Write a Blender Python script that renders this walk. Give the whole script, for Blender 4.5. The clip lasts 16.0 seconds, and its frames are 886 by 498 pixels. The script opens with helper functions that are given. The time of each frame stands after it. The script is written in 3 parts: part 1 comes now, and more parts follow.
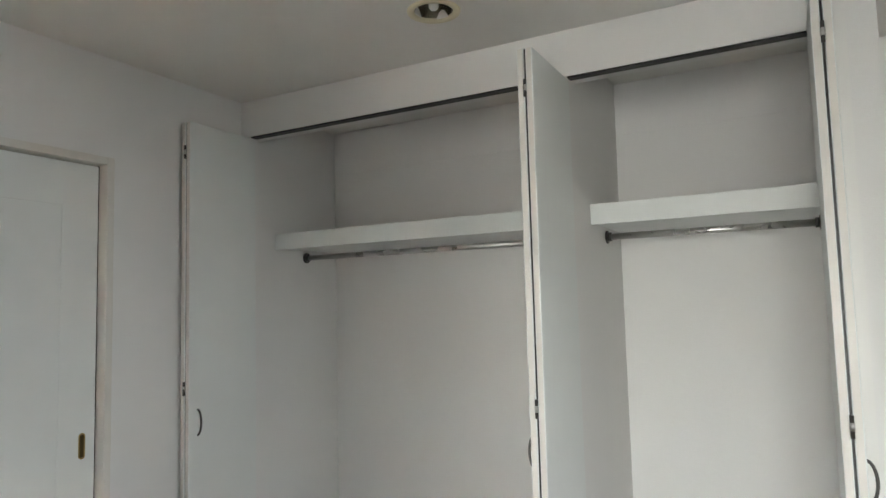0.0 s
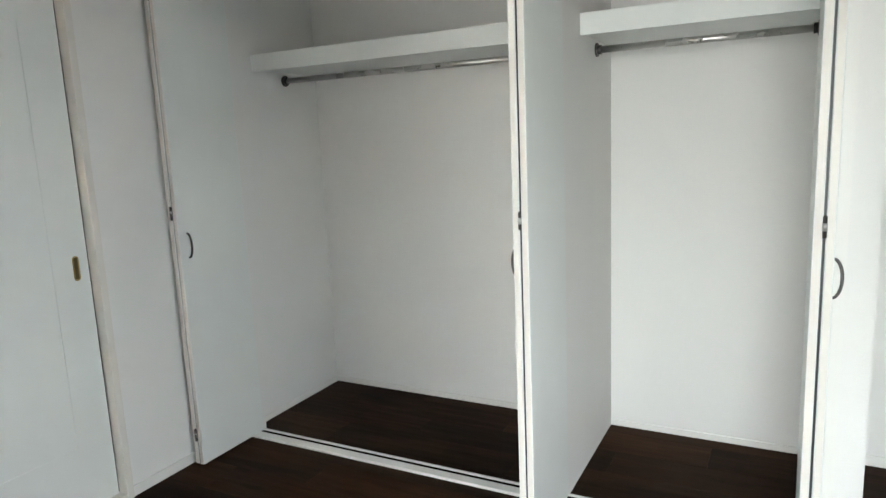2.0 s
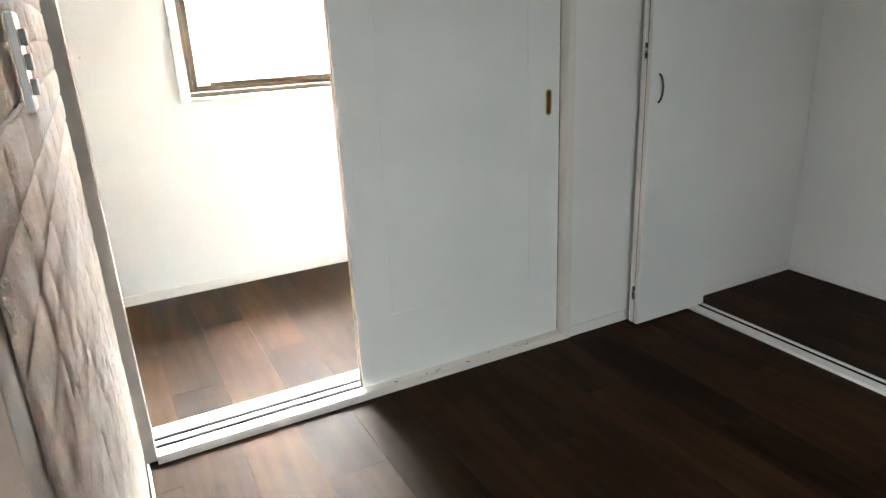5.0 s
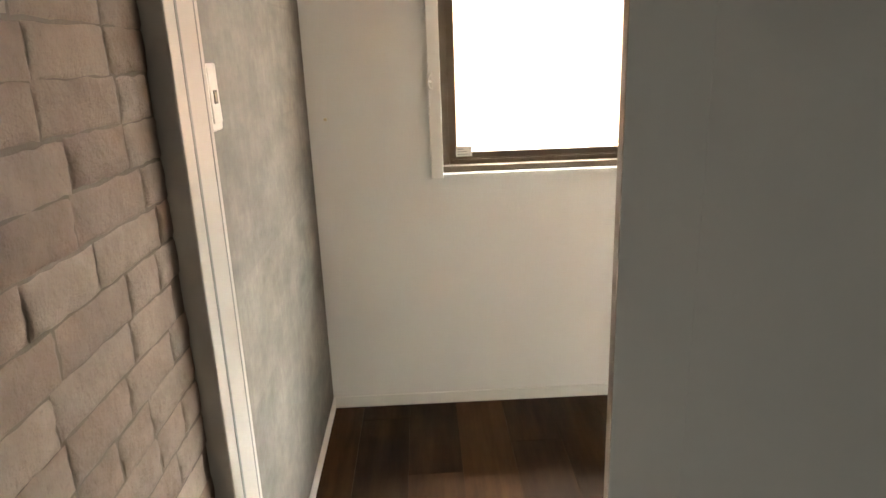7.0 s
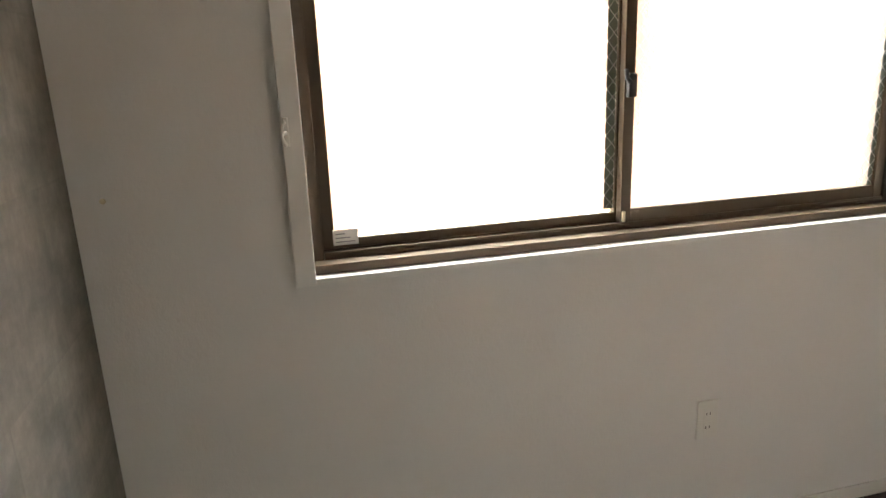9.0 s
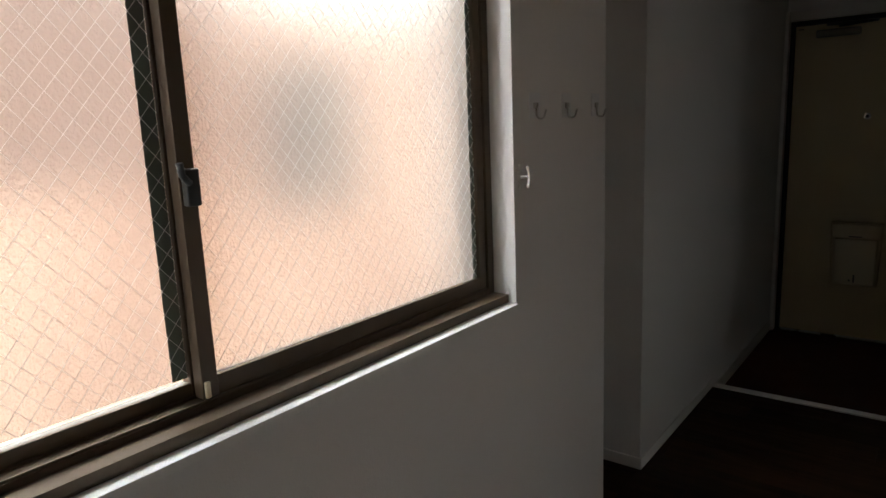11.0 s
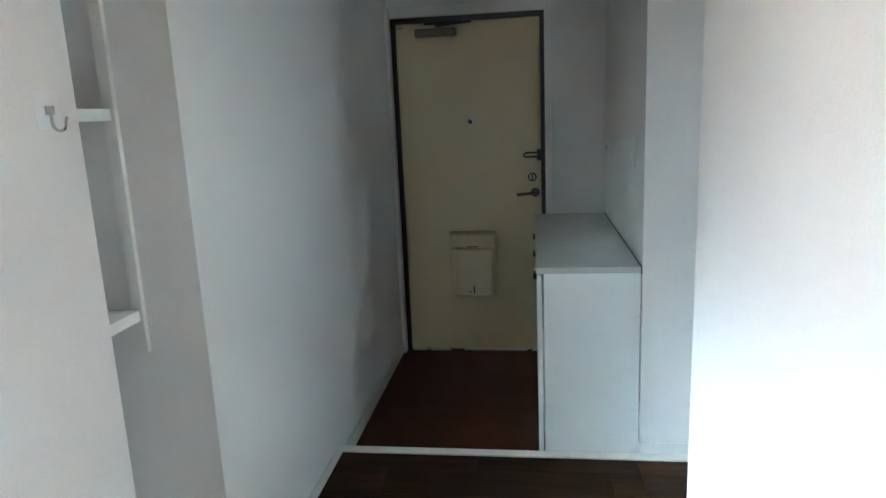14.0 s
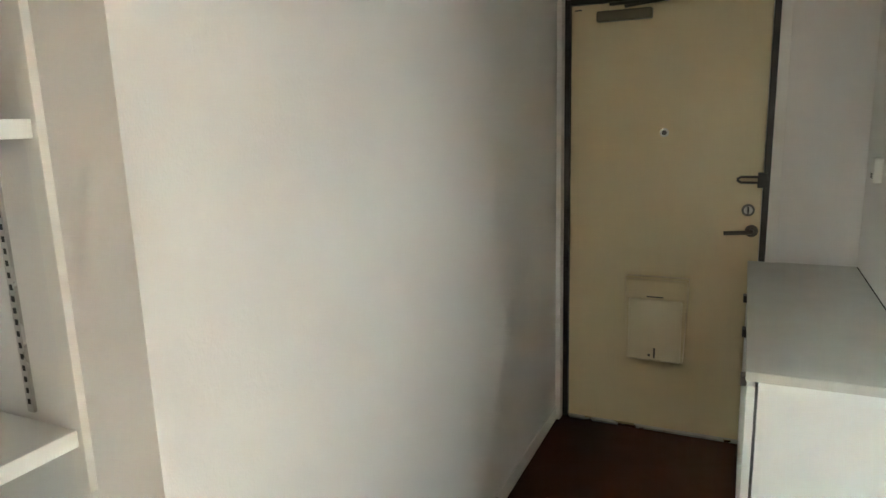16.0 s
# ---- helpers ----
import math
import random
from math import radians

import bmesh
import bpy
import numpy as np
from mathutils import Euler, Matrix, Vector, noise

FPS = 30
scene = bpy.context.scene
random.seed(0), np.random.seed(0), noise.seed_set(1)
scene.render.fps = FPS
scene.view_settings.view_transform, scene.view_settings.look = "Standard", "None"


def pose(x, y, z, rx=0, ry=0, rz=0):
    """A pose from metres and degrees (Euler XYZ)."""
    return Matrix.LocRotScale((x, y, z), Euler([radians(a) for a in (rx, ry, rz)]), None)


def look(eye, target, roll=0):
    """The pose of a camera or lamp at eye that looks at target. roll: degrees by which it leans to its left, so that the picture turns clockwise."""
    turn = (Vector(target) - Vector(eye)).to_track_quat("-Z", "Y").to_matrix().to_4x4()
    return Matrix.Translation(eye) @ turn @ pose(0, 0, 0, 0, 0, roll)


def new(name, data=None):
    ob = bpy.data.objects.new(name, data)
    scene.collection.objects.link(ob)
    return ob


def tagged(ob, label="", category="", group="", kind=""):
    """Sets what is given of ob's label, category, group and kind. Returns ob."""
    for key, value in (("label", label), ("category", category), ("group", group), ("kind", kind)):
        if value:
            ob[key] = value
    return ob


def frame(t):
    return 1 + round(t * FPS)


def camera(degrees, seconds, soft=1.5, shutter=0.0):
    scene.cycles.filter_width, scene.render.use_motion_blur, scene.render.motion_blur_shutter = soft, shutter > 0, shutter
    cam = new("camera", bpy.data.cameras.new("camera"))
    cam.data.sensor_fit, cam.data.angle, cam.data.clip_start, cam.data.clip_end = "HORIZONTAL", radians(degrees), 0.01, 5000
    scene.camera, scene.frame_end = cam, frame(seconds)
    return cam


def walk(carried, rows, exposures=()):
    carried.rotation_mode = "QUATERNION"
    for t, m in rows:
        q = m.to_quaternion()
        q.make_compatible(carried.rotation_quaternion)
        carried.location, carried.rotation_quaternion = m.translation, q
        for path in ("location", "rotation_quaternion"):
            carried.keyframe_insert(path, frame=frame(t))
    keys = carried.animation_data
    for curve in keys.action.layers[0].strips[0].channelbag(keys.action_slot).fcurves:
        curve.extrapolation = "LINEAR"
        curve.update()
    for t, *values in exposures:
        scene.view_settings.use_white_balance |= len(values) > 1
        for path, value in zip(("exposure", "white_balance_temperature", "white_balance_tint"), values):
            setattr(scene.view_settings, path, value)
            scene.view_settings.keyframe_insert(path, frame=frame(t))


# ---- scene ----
cam = camera(67.9, 16.0)
PATH = [
    (0, (-2.281, -2.311, 1.452), (-0.526, -1.367, 1.614), -1.5),
    (0.5, (-2.282, -2.312, 1.468), (-0.536, -1.367, 1.712), -1.6),
    (1, (-2.275, -2.317, 1.465), (-0.528, -1.37, 1.688), -1.8),
    (1.5, (-2.266, -2.314, 1.425), (-0.507, -1.363, 1.381), -2.3),
    (2, (-2.261, -2.315, 1.386), (-0.516, -1.396, 1.053), -2.5),
    (2.5, (-2.262, -2.324, 1.366), (-0.551, -1.447, 0.818), -2.9),
    (3, (-2.249, -2.34, 1.349), (-0.589, -1.417, 0.724), -2.6),
    (3.5, (-2.253, -2.309, 1.35), (-0.782, -1.1, 0.736), -2.8),
    (4, (-2.269, -2.239, 1.342), (-1.028, -0.801, 0.714), -1.9),
    (4.5, (-2.274, -2.098, 1.275), (-1.248, -0.501, 0.647), -2.1),
    (5, (-2.235, -1.964, 1.26), (-1.376, -0.28, 0.607), -2.7),
    (5.2, (-2.191, -1.9, 1.245), (-1.427, -0.16, 0.622), -2.8),
    (7.3, (-1.876, -0.881, 1.416), (-1.904, 1.034, 0.841), -1.9),
    (7.5, (-1.872, -0.782, 1.418), (-1.931, 1.132, 0.839), -1.8),
    (8, (-1.88, -0.51, 1.423), (-1.85, 1.409, 0.86), -2.2),
    (8.2, (-1.884, -0.414, 1.418), (-1.775, 1.503, 0.858), -2.5),
    (10.3, (-1.777, 0.358, 1.426), (-0.615, 1.934, 1.018), -2.2),
    (10.5, (-1.731, 0.421, 1.43), (-0.449, 1.896, 1.004), -2.3),
    (11, (-1.575, 0.501, 1.449), (-0.024, 1.707, 1.074), -2.4),
    (11.5, (-1.456, 0.526, 1.462), (0.297, 1.402, 1.063), -1.9),
    (12, (-1.393, 0.559, 1.467), (0.493, 1.114, 1.099), -2.6),
    (12.5, (-1.331, 0.595, 1.455), (0.58, 1.024, 1.052), -3.0),
    (13, (-1.14, 0.596, 1.45), (0.78, 0.961, 1.025), -3.5),
    (13.5, (-0.921, 0.557, 1.462), (1.006, 0.902, 1.049), -3.1),
    (14, (-0.654, 0.572, 1.456), (1.284, 0.847, 1.045), -2.5),
    (14.5, (-0.416, 0.58, 1.463), (1.534, 0.787, 1.066), -2.7),
    (15, (-0.161, 0.535, 1.471), (1.769, 0.887, 1.079), -2.8),
    (15.5, (0.023, 0.539, 1.466), (1.891, 1.129, 1.062), -2.5),
    (16, (0.202, 0.595, 1.479), (1.981, 1.42, 1.088), -1.7),
]
EXPOSURES = [
    (0, 2.4, 6450, 8), (1.5, 2.75, 6400, 7), (3.0, 2.7, 5900, 4), (4.0, 2.8, 6200, 7), (5.2, 2.1, 6450, 7), (7.3, 0.5, 7850, 12), (8.2, 0.35, 7700, 12),
    (10.3, -2.0, 6700, 12), (11.4, -2.2, 6700, 11), (12.0, -1.3, 5750, 6), (12.5, -0.4, 5350, 1), (13.5, 0.6, 5350, 0), (14.5, 1.05, 5750, 1), (15.5, 1.45, 6400, 3), (16.0, 1.6, 6900, 4)]
walk(cam, [(t, look(eye, target, roll)) for t, eye, target, roll in PATH], EXPOSURES)

# ---- light and air ----
world = bpy.data.worlds.new("world")
scene.world = world
world.use_nodes = True
wn = world.node_tree.nodes
sky = wn.new("ShaderNodeTexSky")
sky.sky_type, sky.sun_disc = "NISHITA", False
sky.sun_elevation, sky.sun_rotation = radians(48), radians(200)
world.node_tree.links.new(sky.outputs[0], wn["Background"].inputs[0])
wn["Background"].inputs[1].default_value = 0.1
sun = new("sun", bpy.data.lights.new("sun", "SUN"))
sun.data.energy, sun.data.angle, sun.data.color = 3.0, radians(0.5), (1, 0.95, 0.88)
sun.matrix_world = look((0, 0, 8), (1.2, 3.0, 0))


def area(name, m, w, h, watts, colour):
    data = bpy.data.lights.new(name, "AREA")
    data.shape, data.size, data.size_y, data.energy, data.color = "RECTANGLE", w, h, watts, colour
    ob = new(name, data)
    ob.matrix_world = m
    return ob


# daylight of the two living room windows: sky light that falls inwards and down
for name, eye, target, w, h, watts, tone in (
        ("balcony_daylight", (-5.70, -2.60, 1.25), (-2.3, -2.35, -0.8), 1.7, 1.7, 15, (1.0, 0.985, 0.95)),
        ("south_daylight", (-2.3, -3.88, 1.25), (-1.9, -1.2, -0.5), 1.6, 1.7, 7.5, (0.93, 0.97, 1.0))):
    lamp = area(name, look(eye, target), w, h, watts, tone)
    lamp.data.spread = radians(100)

# lamp added at the closed end of the side passage to brighten the corridor
area("passage_daylight", look((1.45, -1.285, 1.5), (1.47, 1.4, 1.0)), 0.7, 0.8, 1.3, (0.9, 0.96, 1.0)).data.spread = radians(72)

# lamps added outside the dining window: sky above, oblique west beam at the partition
area("sky_daylight", look((-1.2, 2.4, 2.75), (-1.15, 0.3, 0.3)), 1.0, 0.4, 92, (0.86, 0.94, 1.0)).data.spread = radians(100)
area("window_daylight", look((-1.6, 2.4, 2.7), (0.72, 0.16, 0.5)), 0.5, 0.5, 27, (0.92, 0.96, 1.0)).data.spread = radians(60)

# ---- materials ----


def mat(name, colour, rough=0.5, metal=0.0):
    m = bpy.data.materials.new(name)
    m.use_nodes = True
    b = m.node_tree.nodes["Principled BSDF"]
    b.inputs["Base Color"].default_value = (*colour, 1)
    b.inputs["Roughness"].default_value = rough
    b.inputs["Metallic"].default_value = metal
    return m


class Nodes:
    """Short hand for node trees."""

    def __init__(self, m):
        self.m, self.t = m, m.node_tree
        self.b = self.t.nodes["Principled BSDF"]
        self.xyz = self.add("ShaderNodeNewGeometry").outputs["Position"]

    def add(self, kind, **values):
        n = self.t.nodes.new(kind)
        for k, v in values.items():
            n.inputs[k].default_value = v
        return n

    def link(self, a, b):
        self.t.links.new(a, b)

    def noise(self, scale, detail=4.0, stretch=(1, 1, 1), rough=0.55, offset=None):
        mp = self.add("ShaderNodeMapping", Scale=stretch)
        self.link(self.xyz, mp.inputs[0])
        if offset:
            self.link(offset, mp.inputs["Location"])
        n = self.add("ShaderNodeTexNoise", Scale=scale, Detail=detail, Roughness=rough)
        self.link(mp.outputs[0], n.inputs["Vector"])
        return n.outputs["Fac"]

    def ramp(self, fac, *stops):
        n = self.add("ShaderNodeValToRGB")
        e = n.color_ramp.elements
        while len(e) < len(stops):
            e.new(0.5)
        for el, (p, c) in zip(e, stops):
            el.position = p
            el.color = (*c, 1) if not isinstance(c, (int, float)) else (c, c, c, 1)
        self.link(fac, n.inputs[0])
        return n.outputs[0]

    def mix(self, fac, a, b, mode="MIX"):
        n = self.add("ShaderNodeMix")
        n.data_type, n.blend_type = "RGBA", mode
        for v, i in ((fac, 0), (a, 6), (b, 7)):
            if isinstance(v, (int, float)):
                n.inputs[i].default_value = v
            elif isinstance(v, tuple):
                n.inputs[i].default_value = (*v, 1)
            else:
                self.link(v, n.inputs[i])
        return n.outputs[2]

    def bump(self, height, strength, distance):
        n = self.add("ShaderNodeBump", Strength=strength, Distance=distance)
        self.link(height, n.inputs["Height"])
        if self.b.inputs["Normal"].links:
            self.link(self.b.inputs["Normal"].links[0].from_socket, n.inputs["Normal"])
        self.link(n.outputs[0], self.b.inputs["Normal"])


def wallpaper(name, colour, dirt=0.04):
    m = mat(name, colour, 0.75)
    n = Nodes(m)
    big = n.noise(1.1, 3)
    dark = tuple(c * (1 - dirt) for c in colour)
    n.link(n.ramp(big, (0.3, dark), (0.7, colour)), n.b.inputs["Base Color"])
    n.bump(n.noise(330, 3, (1, 1, 0.6)), 0.5, 0.0013)
    n.bump(n.noise(110, 3, (1, 1, 0.7)), 0.45, 0.0016)
    n.bump(n.noise(40, 2), 0.2, 0.002)
    return m


def board(name, colour, rough=0.35):
    m = mat(name, colour, rough)
    n = Nodes(m)
    f = n.noise(3, 4, (1, 1, 0.3))
    n.link(n.ramp(f, (0.3, tuple(c * 0.965 for c in colour)), (0.7, colour)), n.b.inputs["Base Color"])
    n.link(n.ramp(n.noise(9, 4), (0.3, rough - 0.06), (0.75, rough + 0.1)), n.b.inputs["Roughness"])
    n.bump(n.noise(160, 2, (1, 1, 0.15)), 0.08, 0.0006)
    return m


def planks_material():
    m = mat("dark_oak_vinyl", (0.06, 0.03, 0.02), 0.4)
    n = Nodes(m)
    info = n.add("ShaderNodeObjectInfo").outputs["Random"]
    off = n.add("ShaderNodeCombineXYZ")
    mul = n.add("ShaderNodeMath")
    mul.operation = "MULTIPLY"
    mul.inputs[1].default_value = 37.0
    n.link(info, mul.inputs[0])
    n.link(mul.outputs[0], off.inputs[0])
    n.link(mul.outputs[0], off.inputs[1])
    base = n.ramp(info, (0.0, (0.0150, 0.0070, 0.0032)), (0.3, (0.0190, 0.0090, 0.0043)), (0.65, (0.0250, 0.0117, 0.0054)), (1.0, (0.0350, 0.0162, 0.0072)))
    grain = n.noise(26, 6, (1, 0.07, 1), 0.62, off.outputs[0])
    cloud = n.noise(4.2, 5, (1, 0.3, 1), 0.62, off.outputs[0])
    c = n.mix(0.6, base, n.ramp(grain, (0.3, 0.30), (0.7, 0.72)), "OVERLAY")
    c = n.mix(0.7, c, n.ramp(cloud, (0.32, 0.14), (0.68, 0.84)), "OVERLAY")
    n.link(c, n.b.inputs["Base Color"])
    n.link(n.ramp(grain, (0.3, 0.64), (0.8, 0.50)), n.b.inputs["Roughness"])
    n.b.inputs["Specular IOR Level"].default_value = 0.05
    n.bump(grain, 0.12, 0.001)
    return m


def brick_material():
    m = mat("pale_brick", (0.45, 0.37, 0.31), 0.85)
    n = Nodes(m)
    info = n.add("ShaderNodeObjectInfo").outputs["Random"]
    base = n.ramp(info, (0.0, (0.25, 0.178, 0.136)), (0.5, (0.285, 0.21, 0.165)), (1.0, (0.325, 0.25, 0.20)))
    c = n.mix(0.6, base, n.ramp(n.noise(14, 6, rough=0.7), (0.3, 0.36), (0.7, 0.64)), "OVERLAY")
    c = n.mix(n.ramp(n.noise(55, 5, rough=0.75), (0.63, 0.0), (0.74, 0.6)), c, (0.14, 0.11, 0.09))
    n.link(c, n.b.inputs["Base Color"])
    n.bump(n.noise(17, 5, rough=0.7), 0.6, 0.010)
    n.bump(n.noise(48, 6, rough=0.75), 0.7, 0.005)
    n.bump(n.noise(180, 3), 0.3, 0.002)
    return m


def concrete_material():
    """Printed concrete paper: cloudy, trowelled, with faint shutter panels."""
    m = mat("concrete_wallpaper", (0.33, 0.30, 0.27), 0.7)
    n = Nodes(m)
    a = n.noise(2.4, 6, (1, 0.8, 1), 0.6)
    s = n.noise(6, 7, (1, 0.7, 1.5), 0.7)
    c = n.mix(0.5, n.ramp(a, (0.38, (0.085, 0.076, 0.063)), (0.62, (0.24, 0.212, 0.178))), n.ramp(s, (0.36, (0.092, 0.084, 0.072)), (0.64, (0.235, 0.210, 0.180))))
    split = n.add("ShaderNodeSeparateXYZ")
    n.link(n.xyz, split.inputs[0])
    flat = n.add("ShaderNodeCombineXYZ")
    n.link(split.outputs["Y"], flat.inputs[0])
    n.link(split.outputs["Z"], flat.inputs[1])
    panel = n.add("ShaderNodeTexBrick", Scale=1.0)
    panel.inputs["Color1"].default_value = (0.40, 0.40, 0.40, 1)
    panel.inputs["Color2"].default_value = (0.60, 0.60, 0.60, 1)
    panel.inputs["Mortar"].default_value = (0.42, 0.42, 0.42, 1)
    panel.inputs["Mortar Size"].default_value = 0.004
    panel.inputs["Mortar Smooth"].default_value = 0.6
    panel.inputs["Brick Width"].default_value = 0.62
    panel.inputs["Row Height"].default_value = 0.31
    n.link(flat.outputs[0], panel.inputs["Vector"])
    c = n.mix(0.45, c, panel.outputs["Color"], "OVERLAY")
    c = n.mix(0.4, c, n.ramp(n.noise(34, 6, (1, 1, 0.45), 0.7), (0.3, 0.30), (0.7, 0.70)), "OVERLAY")
    n.link(c, n.b.inputs["Base Color"])
    n.bump(n.noise(140, 3), 0.2, 0.001)
    return m


WALL = wallpaper("white_wallpaper", (0.80, 0.79, 0.77))
CEIL = wallpaper("ceiling_paper", (0.76, 0.74, 0.70))
WHITE = board("white_board", (0.78, 0.80, 0.78), 0.4)
TRIM = board("white_trim", (0.80, 0.79, 0.76), 0.38)
JAMB = board("beige_jamb_paint", (0.73, 0.70, 0.645), 0.45)
EDGEBAND = board("edge_band", (0.72, 0.69, 0.64), 0.45)
EDGEBROWN = board("brown_edge_band", (0.40, 0.33, 0.27), 0.45)
# darker copy of the jamb paint: shade of the left jamb put into colour
JAMBSHADE = board("shaded_jamb_paint", (0.50, 0.455, 0.405), 0.45)
PLANK = planks_material()
SUBFLOOR = mat("dark_joint", (0.006, 0.004, 0.003), 1.0)
SUBFLOOR.node_tree.nodes["Principled BSDF"].inputs["Specular IOR Level"].default_value = 0.0
BRICK = brick_material()
GROUT = wallpaper("grout", (0.185, 0.138, 0.106), 0.15)
CONCRETE = concrete_material()
BRONZE = board("bronze_aluminium", (0.058, 0.036, 0.019), 0.45)
BRONZE.node_tree.nodes["Principled BSDF"].inputs["Metallic"].default_value = 0.35
BLACK = mat("black_plastic", (0.012, 0.012, 0.012), 0.45)
STEEL = board("brushed_steel", (0.55, 0.54, 0.52), 0.28)
STEEL.node_tree.nodes["Principled BSDF"].inputs["Metallic"].default_value = 1.0
DARKMETAL = mat("dark_metal", (0.09, 0.085, 0.08), 0.35, 0.9)
BRASS = mat("brass", (0.42, 0.30, 0.11), 0.35, 1.0)
CREAM = board("cream_door_paint", (0.60, 0.50, 0.315), 0.42)
CREAM2 = board("cream_mailbox", (0.66, 0.58, 0.41), 0.4)
DARKFRAME = mat("dark_door_frame", (0.014, 0.011, 0.011), 0.4)
PLASTIC = mat("white_plastic", (0.78, 0.77, 0.73), 0.35)
GREYPL = mat("grey_plastic", (0.20, 0.20, 0.19), 0.5)
PAPER = mat("sticker_paper", (0.75, 0.77, 0.78), 0.5)
INK = mat("grey_ink", (0.2, 0.22, 0.25), 0.6)
VINYL = board("brown_vinyl", (0.055, 0.0150, 0.005), 0.85)
VINYL.node_tree.nodes["Principled BSDF"].inputs["Specular IOR Level"].default_value = 0.15
TILE = wallpaper("pale_stone_tile", (0.50, 0.51, 0.50), 0.2)
CLEAR = mat("milky_plastic", (0.86, 0.87, 0.88), 0.25)
CABTOP = board("pale_grey_laminate", (0.46, 0.46, 0.42), 0.45)


def glass_material():
    m = mat("figured_glass", (0.46, 0.375, 0.31), 0.46)
    n = Nodes(m)
    n.b.inputs["Transmission Weight"].default_value = 1.0
    n.b.inputs["IOR"].default_value = 1.12
    n.bump(n.noise(150, 2, (1, 1, 1)), 1.0, 0.004)
    return m


GLASS = glass_material()


def wire_material():
    m = mat("wire_in_glass", (0.72, 0.70, 0.66), 0.6)
    n = Nodes(m)
    t = n.add("ShaderNodeBsdfTranslucent", Color=(0.95, 0.93, 0.9, 1))
    x = n.add("ShaderNodeMixShader", Fac=0.78)
    n.link(n.b.outputs[0], x.inputs[1])
    n.link(t.outputs[0], x.inputs[2])
    n.link(x.outputs[0], n.t.nodes["Material Output"].inputs[0])
    return m


WIRE = wire_material()

# ---- builders ----
BASE = {}


def box(bm, x0, x1, y0, y1, z0, z1, r=0.0):
    t = bmesh.new()
    bmesh.ops.create_cube(t, size=1)
    for v in t.verts:
        v.co = ((x0 + x1) / 2 + v.co.x * (x1 - x0), (y0 + y1) / 2 + v.co.y * (y1 - y0), (z0 + z1) / 2 + v.co.z * (z1 - z0))
    if r:
        bmesh.ops.bevel(t, geom=t.edges[:], offset=r, segments=2, affect="EDGES", profile=0.5)
    join(bm, t)
    return bm


def join(bm, t):
    me = bpy.data.meshes.new("tmp")
    t.to_mesh(me)
    t.free()
    bm.from_mesh(me)
    bpy.data.meshes.remove(me)


def tube(bm, pts, r, sides=10):
    """A round rod along the points."""
    pts = [Vector(p) for p in pts]
    rings = []
    for i, p in enumerate(pts):
        d = (pts[min(i + 1, len(pts) - 1)] - pts[max(i - 1, 0)]).normalized()
        a = d.orthogonal().normalized() if i == 0 else (rings[-1][1] - d * rings[-1][1].dot(d)).normalized()
        b = d.cross(a)
        rings.append(([bm.verts.new(p + r * (math.cos(u) * a + math.sin(u) * b)) for u in (2 * math.pi * k / sides for k in range(sides))], a))
    for (p, _), (q, _) in zip(rings, rings[1:]):
        for k in range(sides):
            bm.faces.new((p[k], p[(k + 1) % sides], q[(k + 1) % sides], q[k])).smooth = True
    bm.faces.new(rings[0][0][::-1])
    bm.faces.new(rings[-1][0])
    return bm


def disc(bm, c, axis, r, h, sides=28, r2=None):
    """A short cylinder from c along the axis."""
    t = bmesh.new()
    bmesh.ops.create_cone(t, cap_ends=True, segments=sides, radius1=r, radius2=r if r2 is None else r2, depth=h)
    m = Matrix.Translation(Vector(c) + Vector(axis).normalized() * h / 2) @ Vector(axis).to_track_quat("Z", "Y").to_matrix().to_4x4()
    bmesh.ops.transform(t, matrix=m, verts=t.verts)
    for f in t.faces:
        f.smooth = len(f.verts) == 4
    join(bm, t)
    return bm


def mesh(name, bm, material):
    me = bpy.data.meshes.new(name)
    bmesh.ops.recalc_face_normals(bm, faces=bm.faces[:])
    bm.to_mesh(me)
    bm.free()
    me.materials.append(material)
    return new(name, me)


def thing(name, base, label, category, group=""):
    ob = new(name)
    ob.empty_display_size = 0.05
    ob.location = base
    BASE[ob] = Vector(base)
    return tagged(ob, label, category, group)


def part(name, bm, material, parent, label=""):
    """One mesh, drawn in world metres, under a thing or a part."""
    bmesh.ops.translate(bm, vec=-BASE[parent], verts=bm.verts[:])
    ob = mesh(name, bm, material)
    ob.parent = parent
    BASE[ob] = BASE[parent]
    if label:
        ob["label"] = label
    return ob


def solo(name, bm, material, base, label, category, group=""):
    """A thing of one mesh."""
    bmesh.ops.translate(bm, vec=-Vector(base), verts=bm.verts[:])
    ob = mesh(name, bm, material)
    ob.location = base
    BASE[ob] = Vector(base)
    return tagged(ob, label, category, group)


def structure(name, boxes, material, label, category):
    bm = bmesh.new()
    for b in boxes:
        box(bm, *b)
    ob = mesh(name, bm, material)
    BASE[ob] = Vector((0, 0, 0))
    return tagged(ob, label, category, kind="structure")


# ---- the plan ----
H = 2.435          # ceiling
YB = 1.423         # window wall of the dining room
XB = -2.305        # its end wall
XW = -2.295        # brick wall of the bedroom
XE = 3.384         # entrance wall
XD0, XD1 = -2.264, -0.70   # sliding doorway
HD = 2.01          # its head
YS = -1.612        # closet divider
ZG = -0.075        # entrance floor

